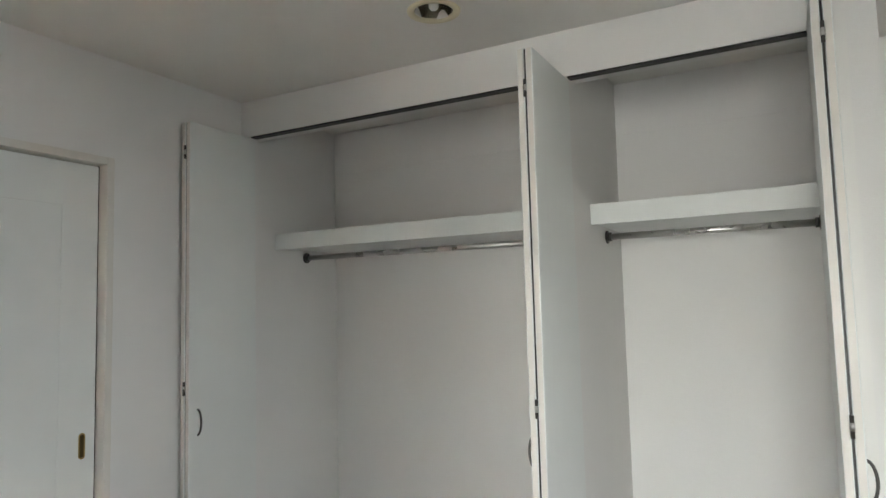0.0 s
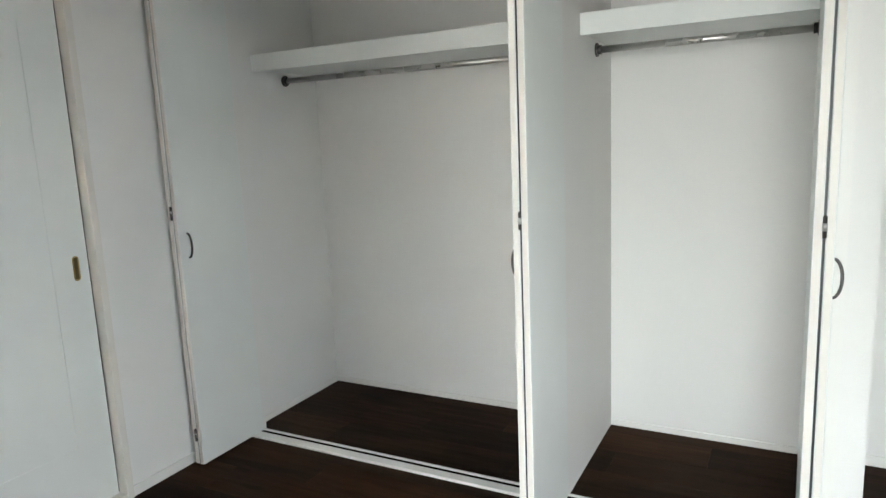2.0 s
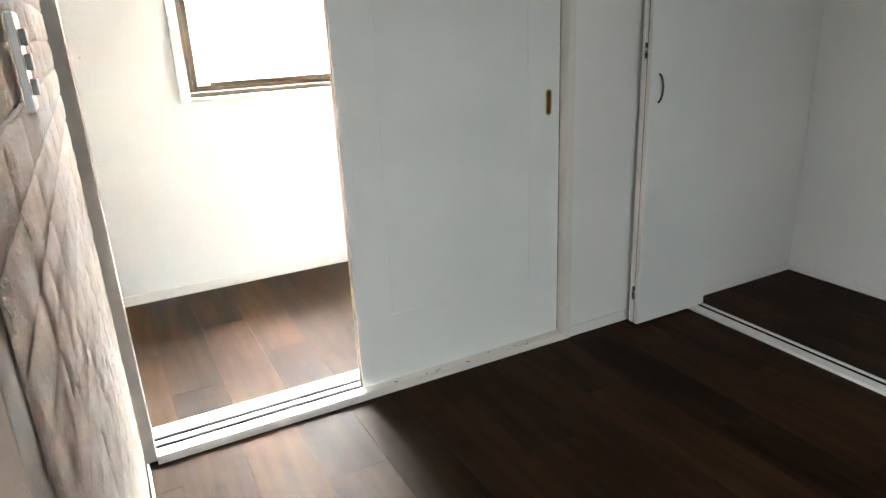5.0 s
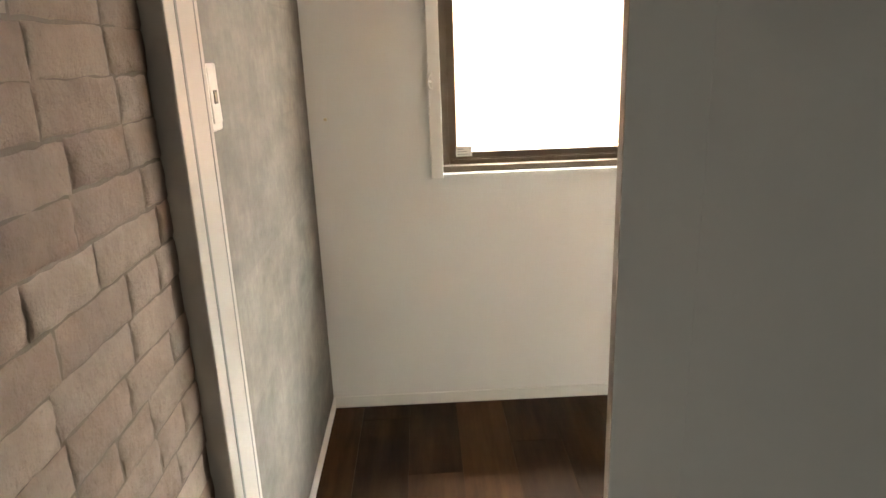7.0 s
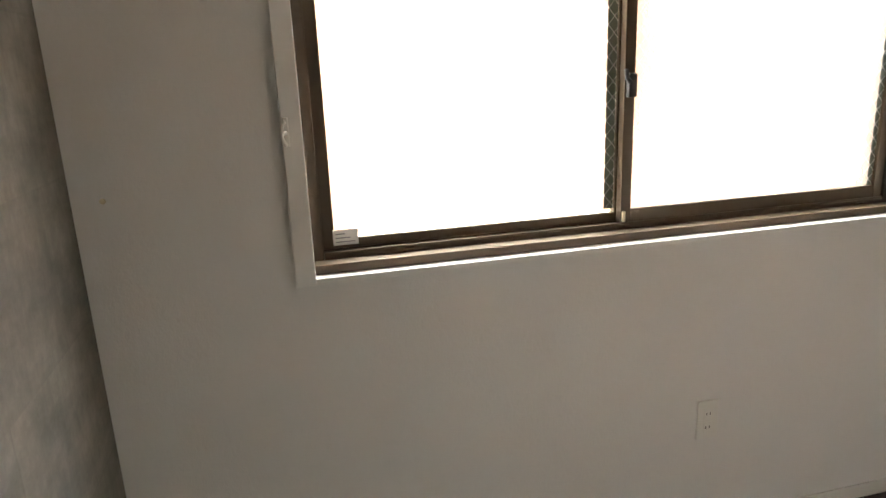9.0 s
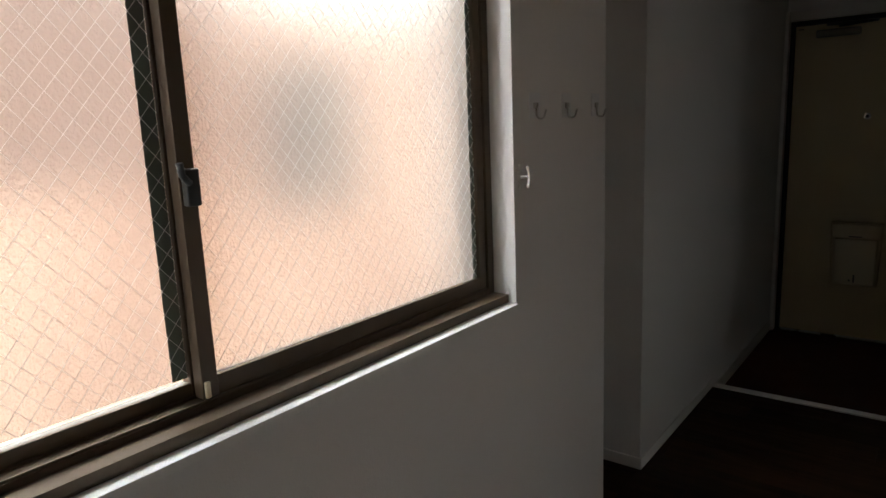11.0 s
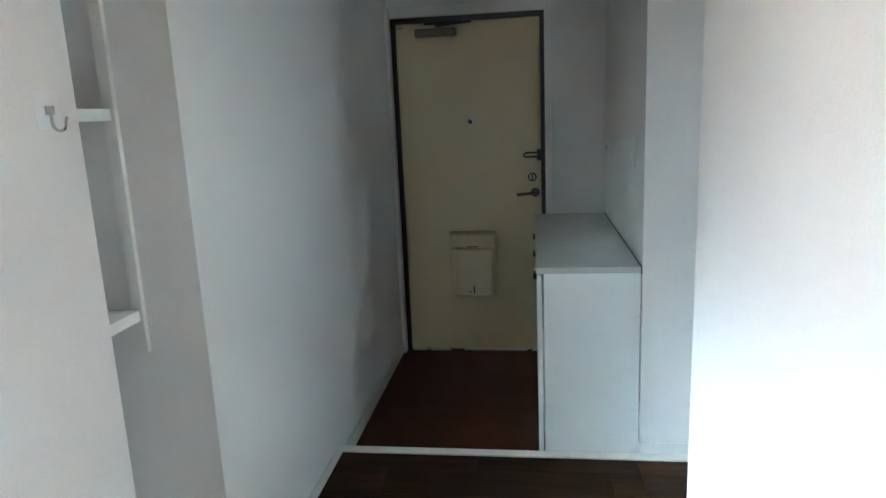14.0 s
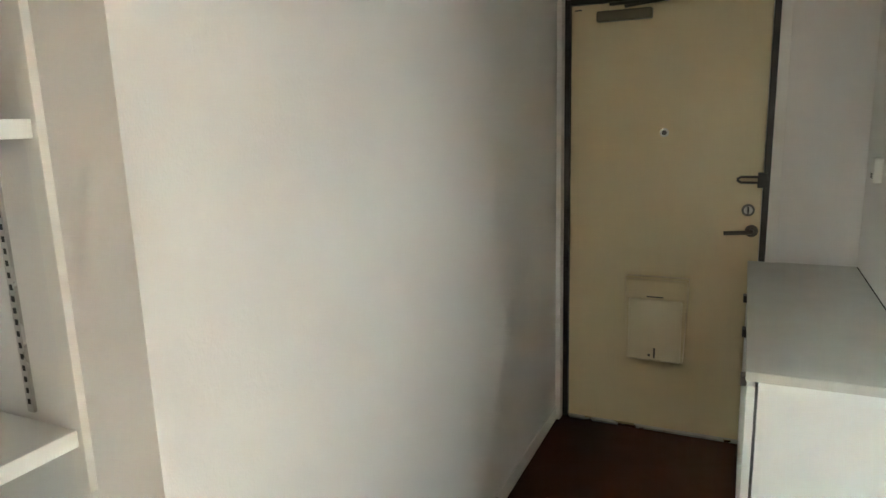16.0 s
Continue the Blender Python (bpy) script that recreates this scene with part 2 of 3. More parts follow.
wall_window = structure("wall_window", [
    (-2.55, -1.825, YB, 1.60, -0.1, H), (-0.108, 0.512, YB, 1.60, -0.1, H),
    (-1.825, -0.108, YB, 1.60, -0.1, 0.981), (-1.825, -0.108, YB, 1.60, 1.98, H)], WALL, "white papered wall with a window opening", "wall")
structure("wall_niche", [(0.38, 1.02, 1.95, 2.05, -0.1, H), (0.38, 0.512, 1.602, 1.948, -0.1, H)], WALL, "white papered back wall of a shelf niche", "wall")
structure("wall_corridor", [(0.894, 3.60, 1.43, 1.948, -0.1, H)], WALL, "white papered corridor wall", "wall")
wall_entrance = structure("wall_entrance", [
    (XE, 3.60, 1.408, 1.428, -0.1, H), (XE, 3.60, 0.147, 0.496, -0.1, H), (XE, 3.60, 0.497, 1.407, 2.002, H), (3.602, 3.70, 0.0, 1.95, -0.2, H)], WALL, "white papered wall round the entrance door", "wall")
structure("wall_cabinet", [(1.982, 3.60, -1.30, 0.145, -0.1, H)], WALL, "white papered wall behind the shoe cabinet", "wall")
structure("wall_passage", [(1.075, 1.980, -1.42, -1.302, -0.1, H)], WALL, "white papered wall closing the side passage", "wall")
structure("wall_partition", [(-0.668, 1.073, 0.0, 0.160, -0.1, H), (XD0 - 0.03, -0.668, 0.0, 0.160, HD + 0.028, H)], WALL, "white papered partition wall", "wall")
structure("wall_dining_end", [(-2.45, XB, 0.162, YB - 0.002, -0.1, H)], CONCRETE, "grey concrete-patterned papered wall", "wall")
wall_brick = structure("wall_brick", [(-2.45, XW - 0.008, -1.600, 0.158, -0.1, H)], GROUT, "pale brick-faced wall", "wall")
structure("wall_closet_back", [(0.722, 1.071, -2.40, -0.002, -0.1, H)], WALL, "white papered back wall of the closet", "wall")
structure("wall_closet_end", [(-0.06, 0.720, -2.557, -2.40, -0.1, H)], WALL, "white papered end wall of the closet", "wall")
structure("wall_closet_divider", [(0.008, 0.720, -1.614, -1.586, -0.1, H - 0.002)], WALL, "white divider between two closet bays", "wall")
structure("wall_closet_header", [(0.0, 0.10, -2.398, -0.002, 2.262, H - 0.001), (0.008, 0.05, -0.060, -0.003, 0.0, 2.260)], WALL, "white header above the closet openings", "wall")
structure("wall_alcove", [(0.722, 0.84, -3.90, -2.559, -0.1, H)], WALL, "white papered alcove wall", "wall")
structure("wall_south", [(-5.80, 0.84, -4.02, -3.90, -0.1, H)], WALL, "white papered wall", "wall")
structure("wall_living_north", [(-5.80, -2.452, 1.0, 1.12, -0.1, H)], WALL, "white papered living room wall", "wall")
structure("wall_balcony", [(-5.92, -5.80, -4.0, -4.05 + 0.0, -0.1, H), (-5.92, -5.80, -1.45, 1.12, -0.1, H), (-5.92, -5.80, -4.05, -1.45, -0.1, 0.20), (-5.92, -5.80, -4.05, -1.45, 2.10, H)], WALL, "white papered wall with the balcony window", "wall")
LX, LY, LR = -0.388, -1.281, 0.0615   # round the downlight's recess
structure("ceiling", [(-5.92, LX - LR, -4.05, 2.06, H + 0.001, H + 0.12), (LX + LR, 3.62, -4.05, 2.06, H + 0.001, H + 0.12),
                      (LX - LR, LX + LR, -4.05, LY - LR, H + 0.001, H + 0.12), (LX - LR, LX + LR, LY + LR, 2.06, H + 0.001, H + 0.12), (LX - LR, LX + LR, LY - LR, LY + LR, H + 0.105, H + 0.12)], CEIL, "off-white papered ceiling", "ceiling")
floor = structure("floor", [(-2.45, 1.917, -3.98, 1.96, -0.12, -0.005)], SUBFLOOR, "dark brown wood plank floor", "floor")
structure("floor_entrance", [(1.969, 3.60, 0.1, 1.43, -0.15, ZG)], VINYL, "dark red-brown entrance floor", "floor")
structure("floor_living", [(-5.90, -2.452, -3.98, 1.10, -0.12, -0.002)], TILE, "pale grey stone tile floor", "floor")


def baseboard(x0, x1, y0, y1, z=0.0, h=0.045):
    bm = box(bmesh.new(), x0, x1, y0, y1, z, z + h, 0.002)
    ob = mesh("baseboard", bm, TRIM)
    BASE[ob] = Vector((0, 0, 0))
    return tagged(ob, "thin white baseboard", "baseboard", kind="structure")


baseboard(-0.667, -0.001, -0.008, -0.0005)
baseboard(0.051, 0.7215, -0.010, -0.0025, h=0.03)
baseboard(0.714, 0.7215, -1.585, -0.011, h=0.03)
baseboard(0.714, 0.7215, -2.398, -1.615, h=0.03)
baseboard(-0.068, -0.0605, -2.565, -2.43)
baseboard(-0.060, 0.713, -2.565, -2.5575)
baseboard(0.714, 0.7215, -3.89, -2.566)
baseboard(XB + 0.0005, 0.511, YB - 0.008, YB - 0.0005, h=0.05)
baseboard(XB + 0.0005, XB + 0.008, 0.19, YB - 0.009, h=0.05)
baseboard(-0.66, 1.073, 0.1605, 0.168, h=0.05)
baseboard(0.886, 0.8935, 1.422, 1.94, h=0.05)
baseboard(0.8945, 1.912, 1.422, 1.4295, h=0.05)
baseboard(1.970, 3.323, 1.422, 1.4295, z=ZG, h=0.075)
baseboard(1.974, 1.9815, -1.29, 0.145, h=0.05)
baseboard(XW + 0.0005, XW + 0.007, -1.597, -0.05, h=0.04)

structure("trim_closet_side", [(-0.072, -0.0605, -2.478, -2.431, 0.0, 2.27)], TRIM, "white upright trim beside the closet", "trim")

# ---- sliding doorway ----


def doorway():
    for name, b in (("trim_jamb", (XD0 - 0.042, XD0, 0.010, 0.172, 0, HD + 0.03)), ("trim_jamb", (XD1, XD1 + 0.030, -0.015, 0.175, 0, HD + 0.03)), ("trim_head", (XD0, XD1, -0.015, 0.175, HD, HD + 0.03))):
        bm = box(bmesh.new(), *b, 0.003)
        # only the left jamb gets the tone with shade in it
        ob = mesh(name, bm, JAMBSHADE if b[0] < XD0 else JAMB)
        BASE[ob] = Vector((0, 0, 0))
        tagged(ob, "off-white painted door frame member", "door frame", kind="structure")
    for x, s in ((XD0, 1), (XD1, -1)):
        # thin grey strips stand for the shade in the jamb's grooves
        for y0, y1 in ((0.056, 0.066), (0.148, 0.153)):
            ob = mesh("trim_jamb_groove", box(bmesh.new(), min(x, x + s * 0.0006), max(x, x + s * 0.0006), y0, y1, 0.03, HD - 0.001), GREYPL)
            BASE[ob] = Vector((0, 0, 0))
            tagged(ob, "grey strip drawn for a shaded groove in the door frame", "door frame", kind="structure")
    # black strip paints the shade of the gap between door and jamb
    jamb_gap = mesh("trim_jamb_gap", box(bmesh.new(), XD1 - 0.0056, XD1 - 0.0003, 0.0345, 0.0540, 0.03, HD - 0.001), SUBFLOOR)
    BASE[jamb_gap] = Vector((0, 0, 0))
    tagged(jamb_gap, "black strip for the shaded gap between the sliding door and its frame", "door frame", kind="structure")
    # sill with two grooves
    bm = bmesh.new()
    box(bm, XD0, XD1, -0.014, 0.170, 0, 0.022, 0.002)
    for y0, y1 in ((-0.012, 0.036), (0.056, 0.080), (0.100, 0.168)):
        box(bm, XD0, XD1, y0, y1, 0.020, 0.028, 0.0015)
    sill = mesh("door_sill", bm, JAMB)
    BASE[sill] = Vector((0, 0, 0))
    tagged(sill, "white grooved sliding door sill, scuffed", "door sill", kind="structure")
    rng = random.Random(3)
    bm = bmesh.new()
    for k in range(16):
        x, y, r = rng.choice((-1.45, -1.3, -1.1, -0.9)) + rng.uniform(-0.07, 0.07), rng.uniform(-0.008, 0.02), rng.uniform(0.0015, 0.004)
        t = bmesh.new()
        bmesh.ops.create_circle(t, cap_ends=True, segments=7, radius=r)
        for v in t.verts:
            v.co = (x + v.co.x * rng.uniform(0.6, 2.4), y + v.co.y * rng.uniform(0.5, 1.1), 0.0282)
        join(bm, t)
    sc = part("scuffs", bm, SUBFLOOR, sill, "small dark chips in the paint")
    sc["kind"] = "stuff"
    for y in (0.046, 0.090):
        g = part("groove", box(bmesh.new(), XD0 + 0.001, XD1 - 0.001, y - 0.0098, y + 0.0098, 0.0222, 0.0228), SUBFLOOR, sill, "dark track groove")


doorway()


def sliding_door(x0, x1, y0, y1, label):
    """A flush panel with a fine routed rectangle and a recessed pull."""
    d = thing("sliding_door", ((x0 + x1) / 2, (y0 + y1) / 2, 0.024), label, "sliding door", "sliding doors of the doorway")
    z0, z1 = 0.024, HD - 0.004
    part("core", box(bmesh.new(), x0, x1, y0 + 0.0022, y1, z0, z1, 0.001), WHITE, d)
    gx0, gx1, gz0, gz1, g = x0 + 0.135, x1 - 0.142, 0.285, 1.842, 0.0028
    bm = bmesh.new()
    for b in ((x0, gx0 - g, z0, z1), (gx1 + g, x1, z0, z1), (gx0 - g, gx1 + g, z0, gz0 - g), (gx0 - g, gx1 + g, gz1 + g, z1)):
        box(bm, b[0], b[1], y0, y0 + 0.0024, b[2], b[3])
    part("frame_face", bm, WHITE, d)
    part("panel_face", box(bmesh.new(), gx0 + g, gx1 - g, y0, y0 + 0.0024, gz0 + g, gz1 - g), WHITE, d)
    part("edge_band", box(bmesh.new(), x0 - 0.001, x0 - 0.0001, y0 + 0.001, y1 - 0.001, z0 + 0.001, z1 - 0.001), EDGEBROWN, d, "brown edge band of the door")
    # pull: brass rim round a flat plate of darker brass
    px, pz, hw, hh = x1 - 0.049, 0.963, 0.0125, 0.047
    rim = bmesh.new()
    loop = []
    for k in range(24):
        u = 2 * math.pi * k / 24
        loop.append((px + (hw - 0.0025) * math.cos(u), y0 - 0.0005, pz + (hh - hw) * (1 if math.sin(u) >= 0 else -1) + (hw - 0.0025) * math.sin(u)))
    tube(rim, loop + loop[:1], 0.0028, 8)
    pull = part("pull", rim, BRASS, d, "brass recessed finger pull")
    part("pull_plate", box(bmesh.new(), px - hw + 0.002, px + hw - 0.002, y0 - 0.0012, y0 - 0.0002, pz - hh + 0.006, pz + hh - 0.006), mat("dark_brass", (0.16, 0.12, 0.055), 0.45, 1.0), pull)
    return d


sliding_door(-1.565, XD1 - 0.006, 0.031, 0.061, "off-white flush sliding door, pushed half open")
sliding_door(-1.552, XD1 - 0.003, 0.073, 0.103, "off-white flush sliding door parked behind the other")

# ---- closet ----


def closet_rails():
    for y0, y1 in ((-1.585, -0.062), (-2.399, -1.615)):
        bm = bmesh.new()
        box(bm, -0.060, -0.016, y0, y1, 0, 0.014, 0.002)
        box(bm, 0.005, 0.021, y0, y1, 0, 0.014, 0.002)
        box(bm, -0.017, 0.006, y0, y1, 0, 0.004)
        t = mesh("closet_track", bm, TRIM)
        BASE[t] = Vector((0, 0, 0))
        tagged(t, "white floor track of the folding doors with a dark groove", "door track", kind="structure")
        part("groove", box(bmesh.new(), -0.0158, 0.0048, y0 + 0.001, y1 - 0.001, 0.0045, 0.0105), SUBFLOOR, t, "black groove")
        bm = box(bmesh.new(), 0.002, 0.040, y0, y1, 2.2555, 2.2615)
        t = mesh("closet_top_rail", bm, BLACK)
        BASE[t] = Vector((0, 0, 0))
        tagged(t, "black top rail of the folding doors", "door track", kind="structure")


closet_rails()


def folding_door(yc, side, label, x1=0.004):
    """Two leaves folded flat together, hinges on the outer edge, a bow handle on one face (side +1: towards +y)."""
    d = thing("folding_door", (-0.19, yc, 0.012), label, "closet door", "folding closet doors")
    x0, z0, z1, th, gap = -0.376, 0.012, 2.246, 0.0222, 0.0032
    for s in (1, -1):
        ya, yb = sorted((yc + s * gap, yc + s * (gap + th)))
        leaf = part("leaf", box(bmesh.new(), x0 + 0.0012, x1, ya, yb, z0, z1, 0.0025), WHITE, d)
        part("edge_band", box(bmesh.new(), x0, x0 + 0.001, ya + 0.003, yb - 0.003, z0 + 0.002, z1 - 0.002), EDGEBAND, leaf)
        if s == side:
            f = yc + s * (gap + th)
            pts = [(x0 + 0.045, f + s * 0.022 * math.sin(math.pi * k / 14), 0.985 + 0.052 * math.cos(math.pi * k / 14)) for k in range(15)]
            part("handle", tube(bmesh.new(), pts, 0.0042, 8), DARKMETAL, leaf, "bow-shaped dull metal handle")
    # black fill stands for the shade between the folded leaves
    part("gap_strip", box(bmesh.new(), x0 + 0.006, x1, yc - gap + 0.0001, yc + gap - 0.0001, z0 + 0.002, z1 - 0.002), BLACK, d, "black strip for the shaded gap between the leaves")
    for z in (0.15, 1.125, 2.115):
        bm = bmesh.new()
        tube(bm, [(x0 - 0.004, yc, z - 0.028), (x0 - 0.004, yc, z + 0.028)], 0.0052, 10)
        h = part("hinge", bm, DARKMETAL, d, "small dark hinge")
        part("hinge_sleeve", tube(bmesh.new(), [(x0 - 0.0045, yc, z - 0.010), (x0 - 0.0045, yc, z + 0.010)], 0.0062, 10), STEEL, h)
    return d


folding_door(-0.062, -1, "white folding closet door, folded open beside the wall")
folding_door(-1.594, 1, "white folding closet door, folded open between two bays")
folding_door(-2.404, -1, "white folding closet door, folded open beside the end wall", -0.0735)


def closet_shelf(y0, y1):
    s = thing("closet_shelf", (0.47, (y0 + y1) / 2, 1.737), "thick white closet shelf fixed between the side walls", "shelf", "closet shelves")
    part("board", box(bmesh.new(), 0.234, 0.721, y0, y1, 1.746, 1.816, 0.001), WHITE, s)
    part("nosing", box(bmesh.new(), 0.226, 0.2335, y0, y1, 1.737, 1.817, 0.0015), WHITE, s)
    r = thing("clothes_rail", (0.463, (y0 + y1) / 2, 1.707), "brushed steel clothes rail under a shelf", "clothes rail", "clothes rails")
    part("rod", tube(bmesh.new(), [(0.463, y0 + 0.006, 1.707), (0.463, y1 - 0.006, 1.707)], 0.0135, 16), STEEL, r)
    for y, s2 in ((y0, 1), (y1, -1)):
        bm = disc(bmesh.new(), (0.463, y, 1.707), (0, s2, 0), 0.027, 0.006)
        disc(bm, (0.463, y + s2 * 0.006, 1.707), (0, s2, 0), 0.0185, 0.014)
        part("flange", bm, DARKMETAL, r, "dull metal end flange")


closet_shelf(-1.5845, -0.004)
closet_shelf(-2.398, -1.616)
for y0, y1 in ((-1.584, -0.004), (-2.398, -1.616)):
    b = structure("trim_batten", [(0.717, 0.7215, y0, y1, 2.195, 2.215)], WALL, "thin papered batten on the closet back wall", "trim")


def downlight(x, y):
    d = thing("downlight", (x, y, H), "recessed round ceiling downlight with a pale yellow ring, switched off", "ceiling light")

    def lathe(profile, sides=40):
        bm = bmesh.new()
        rings = [[bm.verts.new((x + r * math.cos(2 * math.pi * k / sides), y + r * math.sin(2 * math.pi * k / sides), H + z)) for k in range(sides)] for r, z in profile]
        for p, q in zip(rings, rings[1:]):
            for k in range(sides):
                bm.faces.new((p[k], p[(k + 1) % sides], q[(k + 1) % sides], q[k])).smooth = True
        return bm

    part("ring", lathe([(0.091, 0.0005), (0.090, -0.004), (0.084, -0.007), (0.070, -0.005), (0.066, 0.0), (0.066, 0.012)]), board("ivory_ring", (0.66, 0.60, 0.42), 0.4), d)
    part("reflector", lathe([(0.0655, 0.004), (0.060, 0.040), (0.050, 0.075), (0.030, 0.095), (0.002, 0.100)]), mat("dim_reflector", (0.42, 0.38, 0.31), 0.22, 1.0), d, "metal reflector")
    part("bulb", lathe([(0.002, 0.004), (0.012, 0.006), (0.017, 0.014), (0.017, 0.050), (0.013, 0.080), (0.010, 0.094)], 20), PLASTIC, d, "compact white bulb")


downlight(LX, LY)

# ---- window of the dining room ----
WX0, WX1, WZ0, WZ1 = -1.824, -0.109, 0.982, 1.978


def window():
    w = thing("window_1", (-0.98, YB + 0.05, WZ0), "sliding window with bronze aluminium sashes and wired figured glass", "window")
    w["kind"] = "structure"
    bm = bmesh.new()
    for b in ((WX0 - 0.039, WX0 + 0.006, WZ0 - 0.032, WZ1 + 0.028), (WX1 - 0.006, WX1 + 0.036, WZ0 - 0.032, WZ1 + 0.028)):
        box(bm, b[0], b[1], YB - 0.028, YB + 0.044, b[2], b[3], 0.002)
    box(bm, WX0 + 0.0062, WX1 - 0.0062, YB - 0.028, YB + 0.044, WZ1 - 0.004, WZ1 + 0.028, 0.002)
    box(bm, WX0 + 0.0062, WX1 - 0.0062, YB - 0.0360, YB - 0.0003, WZ0 - 0.0300, WZ0 - 0.0140, 0.001)
    box(bm, WX0 + 0.0062, WX1 - 0.0062, YB - 0.0002, YB + 0.044, WZ0 - 0.0005, WZ0 + 0.004)
    part("casing", bm, TRIM, w, "white painted casing")
    bm = bmesh.new()
    f = 0.026
    for b in ((WX0 + 0.007, WX0 + 0.007 + f, WZ0 + 0.005, WZ1 - 0.005), (WX1 - 0.007 - f, WX1 - 0.007, WZ0 + 0.005, WZ1 - 0.005)):
        box(bm, b[0], b[1], YB + 0.041, YB + 0.135, b[2], b[3], 0.001)
    for b in ((WZ0 + 0.005, WZ0 + 0.005 + 0.016), (WZ1 - 0.005 - f, WZ1 - 0.005)):
        box(bm, WX0 + 0.034, WX1 - 0.034, YB + 0.041, YB + 0.135, b[0], b[1], 0.001)
    # inner lip of the frame over the sill
    box(bm, WX0 + 0.0064, WX1 - 0.0064, YB - 0.004, YB - 0.0004, WZ0 - 0.0138, WZ0 + 0.0085)
    box(bm, WX0 + 0.0064, WX1 - 0.0064, YB - 0.0003, YB + 0.0408, WZ0 + 0.0042, WZ0 + 0.0085)
    for y in (0.042, 0.076, 0.108):
        box(bm, WX0 + 0.034, WX1 - 0.034, YB + y, YB + y + 0.003, WZ0 + 0.021, WZ0 + 0.0255)
    part("window_frame", bm, BRONZE, w)

    def sash(x0, x1, y0, rail, label):
        z0, z1, y1 = WZ0 + 0.024, WZ1 - 0.034, y0 + 0.026
        bm = bmesh.new()
        for b in ((x0, x0 + 0.030, z0, z1), (x1 - 0.030, x1, z0, z1), (x0 + 0.0301, x1 - 0.0301, z0, z0 + rail), (x0 + 0.0301, x1 - 0.0301, z1 - 0.034, z1)):
            box(bm, b[0], b[1], y0, y1, b[2], b[3], 0.0015)
        s = part("sash", bm, BRONZE, w, label)
        gx0, gx1, gz0, gz1, gy = x0 + 0.027, x1 - 0.027, z0 + 0.033, z1 - 0.031, (y0 + y1) / 2
        pane = part("pane", box(bmesh.new(), gx0, gx1, gy - 0.003, gy + 0.003, gz0, gz1), GLASS, s, "figured translucent wired glass")
        pane.visible_shadow = False
        bm = bmesh.new()
        pitch, r = 0.0262, 0.0007
        gw, gh = gx1 - gx0, gz1 - gz0
        for sg in (1, -1):
            k = -gh
            while k < gw + gh:
                # a wire rises at 52 degrees from the foot at k
                pts = []
                tx = 1 / math.tan(radians(50))
                lo, hi = max(0.0, (0 - k) / tx), min(gh, (gw - k) / tx)
                if hi - lo > 0.01:
                    for zz in (lo, hi):
                        xx = k + zz * tx
                        pts.append((gx0 + xx if sg > 0 else gx1 - xx, gy - 0.0036, gz0 + zz))
                    tube(bm, pts, r, 4)
                k += pitch * 1.28
        wire = part("wire_mesh", bm, WIRE, s, "crossed wires in the glass")
        wire["kind"] = "stuff"

    mid = -0.985
    sash(WX0 + 0.034, mid + 0.012, YB + 0.080, 0.024, "outer sliding sash")
    sash(mid - 0.017, WX1 - 0.034, YB + 0.048, 0.036, "inner sliding sash")
    green = board("green_grey_strip", (0.13, 0.15, 0.12), 0.5)
    # strips laid on the glass for the dark uprights seen through it
    for x0, x1, y in ((-1.031, -1.0035, 0.0896), (-0.190, -0.1735, 0.0576)):
        part("glass_seal", box(bmesh.new(), x0, x1, YB + y, YB + y + 0.0003, WZ0 + 0.056, WZ1 - 0.066), green, w, "dull green strip along the edge of the glass")
    part("sash_guide", box(bmesh.new(), mid - 0.015, mid - 0.006, YB + 0.0395, YB + 0.0475, WZ0 + 0.027, WZ0 + 0.056, 0.002), CREAM2, w, "small cream plastic sash guide")
    lk = bmesh.new()
    box(lk, mid - 0.014, mid + 0.010, YB + 0.030, YB + 0.0475, 1.335, 1.395, 0.003)
    tube(lk, [(mid - 0.008, YB + 0.032, 1.372), (mid - 0.022, YB + 0.028, 1.385), (mid - 0.026, YB + 0.026, 1.405)], 0.006, 8)
    part("crescent_lock", lk, BLACK, w, "dark crescent lock")
    st = part("sticker", box(bmesh.new(), WX0 + 0.060, WX0 + 0.122, YB + 0.0785, YB + 0.0797, WZ0 + 0.032, WZ0 + 0.071), PAPER, w, "pale printed sticker")
    bm = bmesh.new()
    for r in range(3):
        box(bm, WX0 + 0.066, WX0 + 0.114 - 0.012 * r, YB + 0.0778, YB + 0.0784, WZ0 + 0.039 + r * 0.010, WZ0 + 0.0415 + r * 0.010)
    part("print", bm, INK, st)


window()


CB = YB - 0.018    # front of the window casing


def tieback(x, flip):
    d = thing("curtain_tieback_hook", (x, CB - 0.011, 1.303), "small white curtain tieback hook on the window casing", "hook", "tieback hooks")
    part("plate", box(bmesh.new(), x - 0.006, x + 0.006, CB - 0.0165, CB - 0.0105, 1.272, 1.336, 0.002), PLASTIC, d)
    pts = [(x, CB - 0.016, 1.303), (x + flip * 0.010, CB - 0.034, 1.303)]
    part("stem", tube(bmesh.new(), pts, 0.004, 8), PLASTIC, d)
    pts = [(x + flip * 0.010 + flip * 0.012 * math.cos(u) - flip * 0.012, CB - 0.036 + 0.0, 1.303 + 0.026 * math.sin(u)) for u in (radians(-80 + 16 * k) for k in range(11))]
    part("bow", tube(bmesh.new(), pts, 0.004, 8), PLASTIC, d)


tieback(-0.091, 1)
tieback(-1.853, -1)


